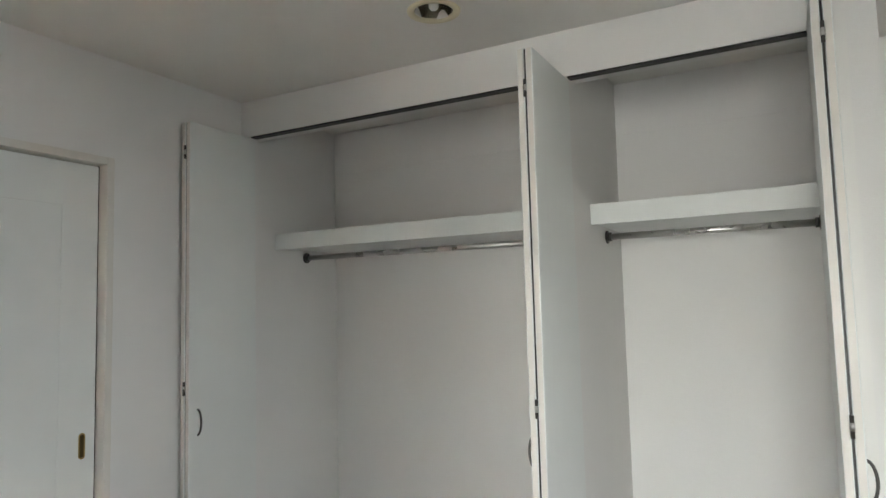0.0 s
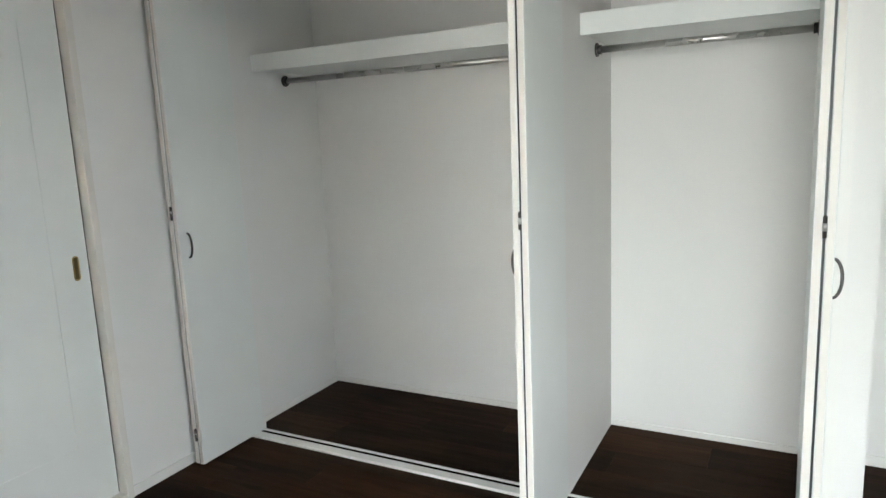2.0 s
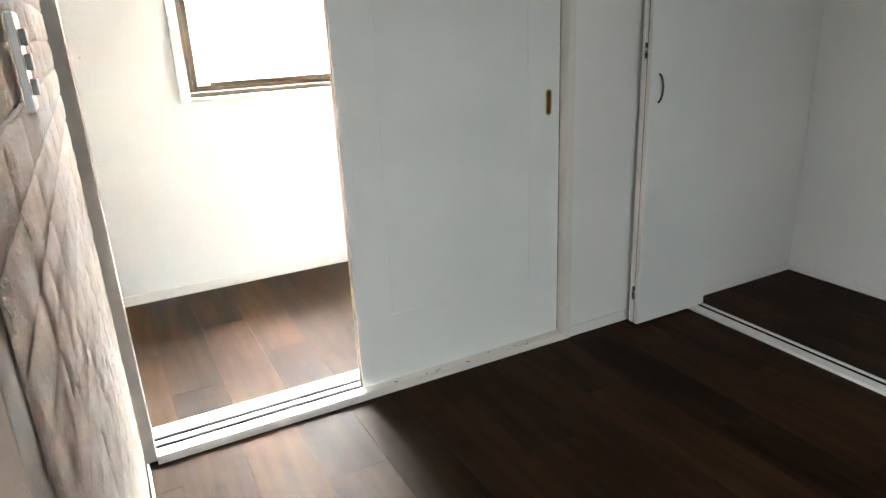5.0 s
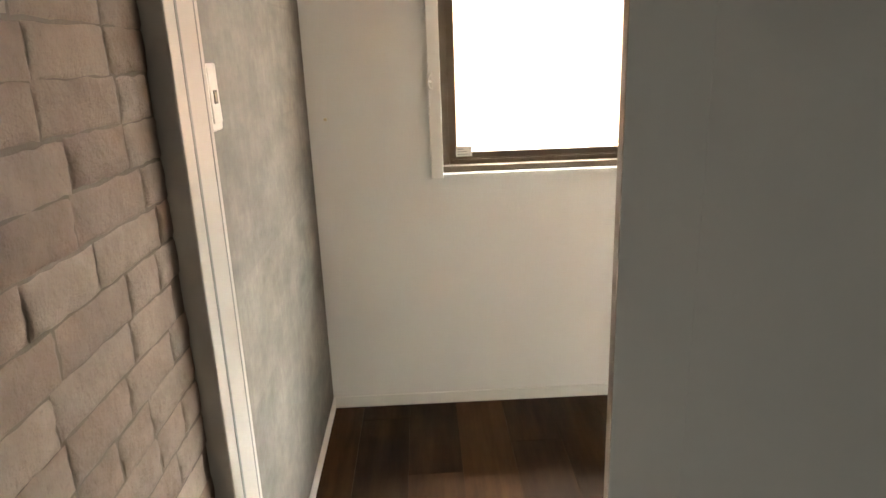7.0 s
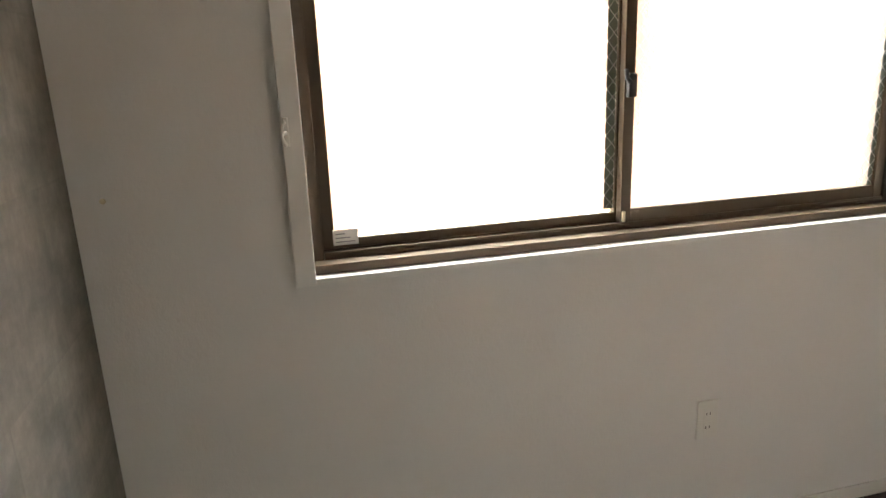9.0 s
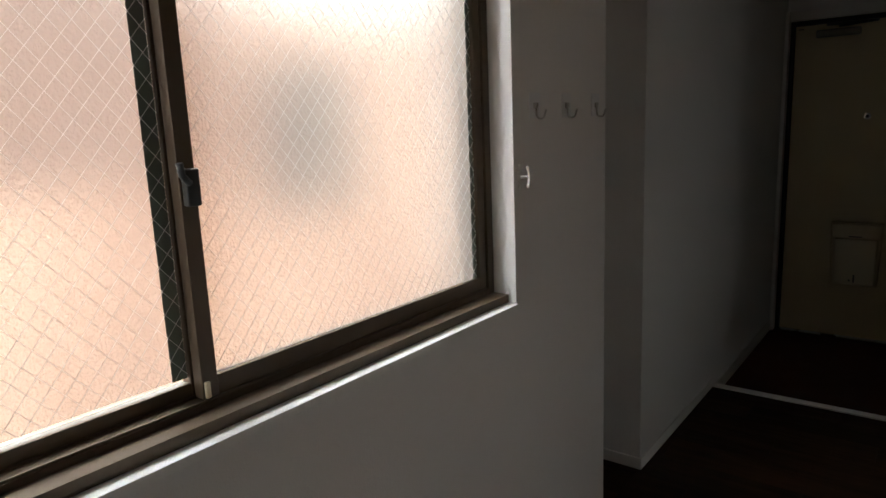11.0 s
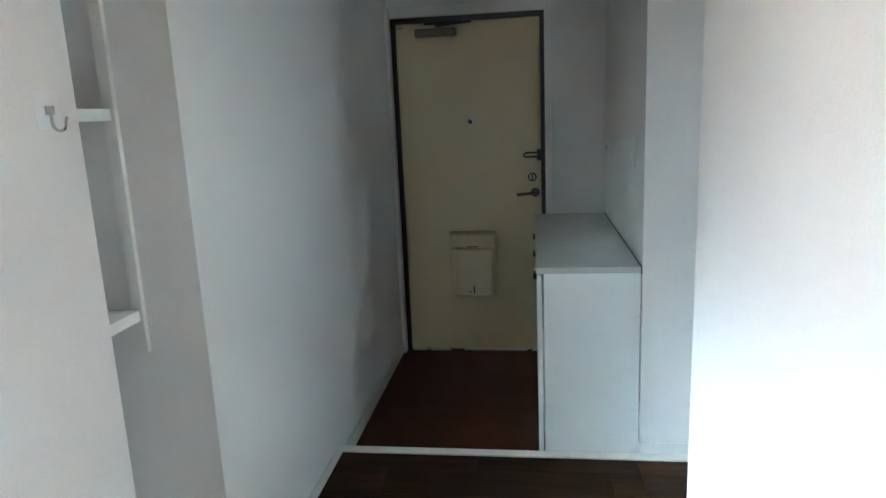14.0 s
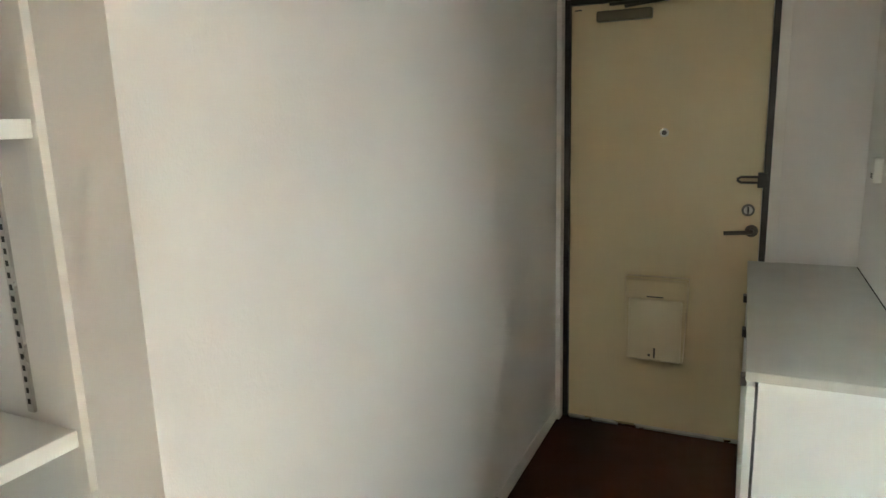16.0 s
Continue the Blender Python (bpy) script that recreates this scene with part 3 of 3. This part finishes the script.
def wall_hook(x):
    d = thing("wall_hook", (x, YB - 0.0006, 1.455), "milky adhesive plate with a bent steel hook on the wall", "hook", "three wall hooks")
    part("plate", box(bmesh.new(), x - 0.029, x + 0.029, YB - 0.0022, YB - 0.0006, 1.452, 1.522, 0.0005), CLEAR, d)
    pts = [(x, YB - 0.006, 1.490), (x, YB - 0.007, 1.463)] + [(x, YB - 0.020 + 0.013 * math.cos(u), 1.463 - 0.013 * math.sin(u)) for u in (radians(20 * k) for k in range(1, 10))] + [(x, YB - 0.037, 1.474)]
    part("hook", tube(bmesh.new(), pts, 0.0028, 8), STEEL, d, "bent steel wire hook")
    part("boss", box(bmesh.new(), x - 0.010, x + 0.010, YB - 0.008, YB - 0.0023, 1.478, 1.494, 0.002), STEEL, d)


for hx in (0.045, 0.232, 0.434):
    wall_hook(hx)


def wall_pin(x, z):
    p = thing("wall_pin", (x, YB - 0.0006, z), "small white push pin in the wall", "pin")
    part("head", disc(bmesh.new(), (x, YB - 0.008, z), (0, -1, 0), 0.0065, 0.006, 14, 0.004), CREAM2, p)
    part("shank", disc(bmesh.new(), (x, YB - 0.0006, z), (0, -1, 0), 0.003, 0.008, 10), PLASTIC, p)


wall_pin(-2.242, 1.182)


def outlet(x0, x1, z0, z1):
    o = thing("wall_outlet", ((x0 + x1) / 2, YB - 0.0006, z0), "white two-socket wall outlet", "outlet")
    part("plate", box(bmesh.new(), x0, x1, YB - 0.007, YB - 0.0006, z0, z1, 0.002), PLASTIC, o)
    xm = (x0 + x1) / 2
    for zc in (z0 + 0.038, z0 + 0.082):
        s = part("socket", box(bmesh.new(), xm - 0.014, xm + 0.014, YB - 0.0084, YB - 0.0068, zc - 0.017, zc + 0.017, 0.0008), PLASTIC, o)
        for dx in (-0.006, 0.006):
            part("slot", box(bmesh.new(), xm + dx - 0.001, xm + dx + 0.001, YB - 0.0090, YB - 0.0083, zc - 0.005, zc + 0.004), BLACK, s)


outlet(-0.762, -0.692, 0.335, 0.458)


def rocker_switch():
    y0, y1, z0, z1, x = 0.262, 0.334, 1.268, 1.398, XB + 0.0006
    s = thing("light_switch", (x, 0.298, z0), "white rocker light switch on the concrete-patterned wall", "light switch")
    part("plate", box(bmesh.new(), x, x + 0.010, y0, y1, z0, z1, 0.0045), PLASTIC, s)
    bm = box(bmesh.new(), x + 0.0085, x + 0.0135, y0 + 0.011, y1 - 0.009, z0 + 0.016, z1 - 0.007, 0.0012)
    for v in bm.verts:   # pressed in at the top
        v.co.x -= 0.003 * max(0.0, (v.co.z - 1.333) / 0.06) * (v.co.x > x + 0.010)
    r = part("rocker", bm, PLASTIC, s)
    win = part("window", box(bmesh.new(), x + 0.0126, x + 0.0139, 0.288, 0.308, 1.321, 1.347), mat("dark_recess", (0.05, 0.04, 0.025), 0.4), r, "dark indicator window")
    part("indicator", box(bmesh.new(), x + 0.0138, x + 0.0144, 0.292, 0.302, 1.325, 1.343), mat("olive_window", (0.30, 0.26, 0.16), 0.4), s, "dull olive indicator lens")


rocker_switch()


def triple_switch():
    x, y0, y1, z0, z1 = XW + 0.002, -1.190, -1.128, 1.192, 1.288
    s = thing("light_switch", (x, -1.159, z0), "white plate with three grey rocker buttons on the brick wall", "light switch")
    part("plate", box(bmesh.new(), x, x + 0.008, y0, y1, z0, z1, 0.002), PLASTIC, s)
    for k in range(3):
        zc = z0 + 0.024 + 0.024 * k
        part("button", box(bmesh.new(), x + 0.0075, x + 0.014, y0 + 0.018, y1 - 0.018, zc - 0.008, zc + 0.008, 0.0015), GREYPL, s, "grey rocker button")


triple_switch()

# ---- niche shelves ----


def niche():
    c = thing("niche_trim", (0.888, 1.615, 0.862), "white upright trim of the shelf niche", "trim")
    part("upright", box(bmesh.new(), 0.878, 0.8935, 1.590, 1.624, 0.862, H - 0.002, 0.0015), TRIM, c)
    for z0, z1 in ((0.950, 0.980), (1.466, 1.496), (1.98, 2.01)):
        s = thing("niche_shelf", (0.69, 1.76, z0), "white adjustable shelf on wall standards", "shelf", "niche shelves")
        part("board", box(bmesh.new(), 0.515, 0.876, 1.598, 1.935, z0, z1, 0.0015), WHITE, s)
        for x in (0.54, 0.83):
            bm = box(bmesh.new(), x - 0.005, x + 0.005, 1.69, 1.935, z0 - 0.022, z0 - 0.0005, 0.001)
            part("bracket", bm, TRIM, s, "small white bracket")
    st = thing("shelf_standard", (0.889, 1.733, 0.985), "slotted steel shelf standard on the niche side", "shelf standard")
    bm = box(bmesh.new(), 0.8875, 0.8935, 1.725, 1.742, 0.985, H - 0.01)
    part("rail", bm, STEEL, st)
    bm = bmesh.new()
    z = 1.0
    while z < 2.4:
        box(bm, 0.8868, 0.8876, 1.730, 1.737, z, z + 0.010)
        z += 0.021
    ob = part("slots", bm, BLACK, st, "row of dark slots")
    ob["kind"] = "stuff"


niche()

# ---- entrance ----


def entrance_door():
    d = thing("door_1", (XE + 0.03, 0.95, ZG), "cream painted steel entrance door in a black frame, closed", "door")
    bm = bmesh.new()
    for b in ((0.499, 0.524, ZG, 2.0), (1.380, 1.405, ZG, 2.0), (0.5241, 1.3799, 1.972, 2.0)):
        box(bm, XE - 0.004, XE + 0.10, b[0], b[1], b[2], b[3], 0.001)
    part("door_frame", bm, DARKFRAME, d, "black metal door frame")
    bm = bmesh.new()
    box(bm, XE - 0.016, XE - 0.0005, 0.455, 0.4985, ZG, 2.06, 0.002)
    box(bm, XE - 0.060, XE - 0.0005, 1.4055, 1.4285, ZG, 2.06, 0.002)
    box(bm, XE - 0.016, XE - 0.0005, 0.4987, 1.4053, 2.003, 2.06, 0.002)
    part("casing", bm, TRIM, d, "white painted casing")
    f = XE + 0.012
    part("leaf", box(bmesh.new(), f, f + 0.04, 0.527, 1.377, ZG + 0.0102, 1.969, 0.002), CREAM, d)
    part("threshold", box(bmesh.new(), XE - 0.01, XE + 0.10, 0.5242, 1.3798, ZG, ZG + 0.010), STEEL, d, "grey metal threshold")
    # closer
    bm = box(bmesh.new(), f - 0.045, f - 0.0005, 1.010, 1.255, 1.885, 1.932, 0.008)
    cl = part("door_closer", bm, board("closer_bronze", (0.11, 0.095, 0.065), 0.4), d, "bronze-grey door closer")
    part("closer_arm", tube(bmesh.new(), [(f - 0.03, 1.13, 1.945), (f - 0.05, 0.92, 1.957), (f - 0.012, 1.20, 1.962)], 0.008, 6), DARKMETAL, cl)
    part("maker_label", box(bmesh.new(), f - 0.0012, f - 0.0003, 1.33, 1.362, 1.945, 1.951), DARKMETAL, d)
    # peephole
    bm = disc(bmesh.new(), (f, 0.945, 1.383), (-1, 0, 0), 0.020, 0.006)
    p = part("peephole", bm, STEEL, d, "round steel peephole")
    part("lens", disc(bmesh.new(), (f - 0.006, 0.945, 1.383), (-1, 0, 0), 0.011, 0.002), BLACK, p)
    # door guard: a U bar on a block at the frame
    bm = box(bmesh.new(), f - 0.036, f - 0.0005, 0.510, 0.548, 1.140, 1.205, 0.003)
    gu = part("door_guard", bm, BLACK, d, "dark door guard")
    pts = [(f - 0.028, 0.53, 1.187), (f - 0.028, 0.615, 1.187), (f - 0.028, 0.628, 1.178), (f - 0.028, 0.628, 1.171), (f - 0.028, 0.615, 1.162), (f - 0.028, 0.53, 1.162)]
    part("guard_bar", tube(bmesh.new(), pts, 0.0055, 8), DARKMETAL, gu)
    # thumb turn
    bm = disc(bmesh.new(), (f, 0.578, 1.038), (-1, 0, 0), 0.027, 0.008)
    lk = part("thumb_turn", bm, DARKMETAL, d, "round dull metal thumb turn")
    part("ring", disc(bmesh.new(), (f - 0.008, 0.578, 1.038), (-1, 0, 0), 0.018, 0.002), STEEL, lk)
    part("turn_piece", box(bmesh.new(), f - 0.024, f - 0.0101, 0.574, 0.582, 1.021, 1.055, 0.002), BLACK, lk)
    # lever
    bm = disc(bmesh.new(), (f, 0.560, 0.945), (-1, 0, 0), 0.027, 0.010)
    lv = part("lever_handle", bm, DARKMETAL, d, "bronze lever handle")
    part("lever", tube(bmesh.new(), [(f - 0.006, 0.560, 0.945), (f - 0.045, 0.562, 0.945), (f - 0.050, 0.580, 0.944), (f - 0.050, 0.672, 0.937)], 0.0095, 10), DARKMETAL, lv)
    # mail box
    bm = box(bmesh.new(), f - 0.052, f - 0.0005, 0.806, 1.096, 0.296, 0.712, 0.010)
    for v in bm.verts:
        v.co.y += (0.951 - v.co.y) * 0.10 * max(0.0, min(1.0, (0.60 - v.co.z) * 6))
    mb = part("mail_box", bm, CREAM, d, "cream letter box on the inside of the door")
    part("hood", box(bmesh.new(), f - 0.078, f - 0.0525, 0.812, 1.090, 0.614, 0.706, 0.008), CREAM, mb)
    part("bin", box(bmesh.new(), f - 0.072, f - 0.0525, 0.830, 1.072, 0.304, 0.608, 0.010), CREAM2, mb)
    part("slit", box(bmesh.new(), f - 0.0788, f - 0.0775, 0.915, 0.99, 0.622, 0.628), DARKMETAL, mb)
    part("latch", box(bmesh.new(), f - 0.0755, f - 0.0715, 0.944, 0.952, 0.322, 0.372, 0.001), DARKMETAL, mb, "small dark latch")
    part("knob", disc(bmesh.new(), (f - 0.0715, 0.972, 0.335), (-1, 0, 0), 0.006, 0.005, 12), DARKMETAL, mb)


entrance_door()

bm = box(bmesh.new(), 1.918, 1.968, 0.17, 1.4285, -0.15, 0.006, 0.003)
box(bm, 1.918, 1.968, -0.10, 0.1695, -0.15, 0.006, 0.003)
ob = mesh("step_edge", bm, TRIM)
BASE[ob] = Vector((0, 0, 0))
tagged(ob, "white painted edge of the entrance step", "step edge", kind="structure")


def shoe_cabinet():
    x0, x1, y0, y1, z1 = 1.984, XE - 0.003, 0.150, 0.567, 0.812
    c = thing("shoe_cabinet", ((x0 + x1) / 2, (y0 + y1) / 2, ZG), "white low shoe cabinet with a pale grey top", "shoe cabinet")
    part("body", box(bmesh.new(), x0, x1, y0, y1 - 0.031, ZG, z1 - 0.0262, 0.001), WHITE, c)
    part("top", box(bmesh.new(), x0, x1, y0, y1, z1 - 0.026, z1, 0.0015), CABTOP, c, "pale grey laminate top")
    # shadow of the gap behind the top, laid in as a black strip
    part("wall_seam", box(bmesh.new(), x0 + 0.002, x1 - 0.002, y0 - 0.0045, y0 - 0.0002, z1 - 0.03, z1 - 0.001), SUBFLOOR, c, "black strip for the shadow in the gap against the wall")
    n = 3
    w = (x1 - x0) / n
    for k in range(n):
        a, b = x0 + k * w + 0.001, x0 + (k + 1) * w - 0.0015
        dr = part("door", box(bmesh.new(), a, b, y1 - 0.024, y1 - 0.004, ZG + 0.05, z1 - 0.040, 0.0015), WHITE, c, "white cabinet door")
        hx = (2.05, 2.47, 2.90)[k]
        bm = box(bmesh.new(), hx - 0.02, hx + 0.02, y1 - 0.0255, y1 + 0.012, z1 - 0.0398, z1 - 0.034, 0.001)
        box(bm, hx - 0.02, hx + 0.02, y1 - 0.0038, y1 + 0.012, z1 - 0.060, z1 - 0.0397, 0.002)
        part("handle", bm, DARKMETAL, dr, "small dark edge pull")
    return c


shoe_cabinet()


def wall_devices():
    y = 0.1456
    d = thing("door_chime", (3.06, y, 1.20), "white door chime box on the wall above the cabinet", "door chime")
    part("case", box(bmesh.new(), 3.025, 3.095, y, y + 0.030, 1.198, 1.290, 0.006), PLASTIC, d)
    part("grille", box(bmesh.new(), 3.040, 3.080, y + 0.0295, y + 0.0308, 1.215, 1.235), GREYPL, d)
    s = thing("light_switch", (2.245, y, 1.19), "white light switch plate above the shoe cabinet", "light switch")
    part("plate", box(bmesh.new(), 2.21, 2.28, y, y + 0.008, 1.190, 1.312, 0.003), PLASTIC, s)
    part("rocker", box(bmesh.new(), 2.225, 2.265, y + 0.007, y + 0.0105, 1.205, 1.297, 0.0015), PLASTIC, s)


wall_devices()

# ---- outside the dining window ----


def outside():
    # facade glows in place of sunlight; the mottled pink is emission
    m = mat("glowing_render", (0.5, 0.4, 0.34), 0.9)
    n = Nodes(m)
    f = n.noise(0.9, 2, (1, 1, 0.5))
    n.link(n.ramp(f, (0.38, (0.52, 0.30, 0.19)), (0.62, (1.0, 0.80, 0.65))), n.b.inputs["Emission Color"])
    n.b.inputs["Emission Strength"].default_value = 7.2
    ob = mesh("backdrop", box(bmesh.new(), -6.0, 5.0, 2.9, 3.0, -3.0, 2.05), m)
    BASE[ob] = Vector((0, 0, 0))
    tagged(ob, "pinkish facade outside the window, glowing in place of sunlight", "backdrop", kind="structure")
    # weakly glowing slats, made up to darken one zone of the facade
    sh = mat("weak_glow_slats", (0.3, 0.2, 0.16), 0.8)
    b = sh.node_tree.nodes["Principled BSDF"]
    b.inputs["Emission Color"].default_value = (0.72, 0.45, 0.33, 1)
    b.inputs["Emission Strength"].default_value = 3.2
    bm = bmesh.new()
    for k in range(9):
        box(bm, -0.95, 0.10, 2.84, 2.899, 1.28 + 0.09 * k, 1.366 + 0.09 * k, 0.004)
    ob = mesh("backdrop_dim_slats", bm, sh)
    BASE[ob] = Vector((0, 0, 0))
    tagged(ob, "brown dimly glowing slats added for a darker zone of the facade", "shutter", kind="structure")
    s = mat("open_sky", (0, 0, 0), 1.0)
    b = s.node_tree.nodes["Principled BSDF"]
    b.inputs["Emission Color"].default_value = (0.70, 0.87, 1.0, 1)
    b.inputs["Emission Strength"].default_value = 200.0
    ob = mesh("backdrop_sky", box(bmesh.new(), -6.0, 5.0, 3.02, 3.05, 2.0, 9.0), s)
    BASE[ob] = Vector((0, 0, 0))
    tagged(ob, "bright open sky above the facade", "backdrop", kind="structure")
    u = thing("meter_box", (0.42, 2.76, 1.10), "grey meter box fixed to the facade outside the window", "meter box")
    part("case", box(bmesh.new(), 0.27, 0.59, 2.66, 2.8995, 1.10, 1.74, 0.03), GREYPL, u)
    part("cover", box(bmesh.new(), 0.29, 0.57, 2.645, 2.6595, 1.14, 1.70, 0.006), GREYPL, u)


outside()

# ---- planks and bricks ----


def planks():
    """Planks along y, 0.19 m wide, staggered; alike lengths share one mesh."""
    cache = {}

    def plank(x0, x1, y0, y1, z):
        key = (round(x1 - x0, 3), round(y1 - y0, 3))
        if key not in cache:
            b = box(bmesh.new(), 0, key[0] - 0.0007, 0, key[1] - 0.0007, -0.004, 0)
            me = bpy.data.meshes.new("plank")
            bmesh.ops.recalc_face_normals(b, faces=b.faces[:])
            b.to_mesh(me)
            b.free()
            me.materials.append(PLANK)
            cache[key] = me
        ob = new("plank", cache[key])
        ob.parent = floor
        ob.location = (x0 + 0.00035, y0 + 0.00035, z)

    def fill(xa, xb, ya, yb, phase, first):
        k = math.floor((xa - phase) / 0.19)
        while phase + k * 0.19 < xb - 0.004:
            x0, x1 = max(xa, phase + k * 0.19), min(xb, phase + (k + 1) * 0.19)
            if x1 - x0 > 0.004:
                y = ya - ((k * 0.37 + first) % 0.91)
                while y < yb - 0.004:
                    y0, y1 = max(y, ya), min(y + 0.91, yb)
                    if y1 - y0 > 0.004:
                        plank(x0, x1, y0, y1, 0)
                    y += 0.91
            k += 1

    fill(-2.45, 0.722, -3.90, -0.001, -1.830, 0.1)
    fill(XB, 1.917, 0.160, 1.43, -1.80, 0.5)
    fill(0.512, 0.894, 1.43, 1.95, -1.80, 0.2)
    fill(1.073, 1.917, -1.30, 0.160, -1.80, 0.3)


planks()


def bricks():
    rng = random.Random(9)
    kinds = []
    for k in range(14):
        L = (0.196, 0.152, 0.180, 0.098)[k % 4]
        bm = bmesh.new()
        n = 9 if L > 0.12 else 6
        h = 0.0605
        rows = []
        for j in range(6):
            row = []
            for i in range(n):
                u, v = i / (n - 1), j / 5
                ring = min(i, n - 1 - i, j, 5 - j)
                px = 0.0006 if ring == 0 else (0.0032 + rng.uniform(-0.001, 0.001) if ring == 1 else 0.0044 + rng.uniform(-0.0011, 0.0011))
                e = 0.0028 if ring == 0 else 0.003
                uu = u if ring != 1 else (0.035 if i == 1 else 0.965 if i == n - 2 else u)
                vv = v if ring != 1 else (0.10 if j == 1 else 0.90 if j == 4 else v)
                row.append(bm.verts.new((px, uu * L + rng.uniform(-e, e), vv * h + rng.uniform(-e, e) * 0.7)))
            rows.append(row)
        for j in range(5):
            for i in range(n - 1):
                bm.faces.new((rows[j][i], rows[j][i + 1], rows[j + 1][i + 1], rows[j + 1][i])).smooth = True
        me = bpy.data.meshes.new("brick")
        bm.to_mesh(me)
        bm.free()
        me.materials.append(BRICK)
        kinds.append((L, me))
    z, row = 0.045, 0
    while z < H - 0.066:
        y = -1.597 + rng.uniform(0, 0.06)
        while y < -0.015:
            L, me = kinds[rng.randrange(14)]
            short = min(1.0, (0.0085 - y) / L)
            if short < 0.2:
                break
            ob = new("brick", me)
            ob.parent = wall_brick
            ob.location = (XW - 0.0075, y, z + rng.uniform(-0.002, 0.002))
            ob.scale.y = short
            y += L + 0.0045
        z += 0.0640
        row += 1


bricks()
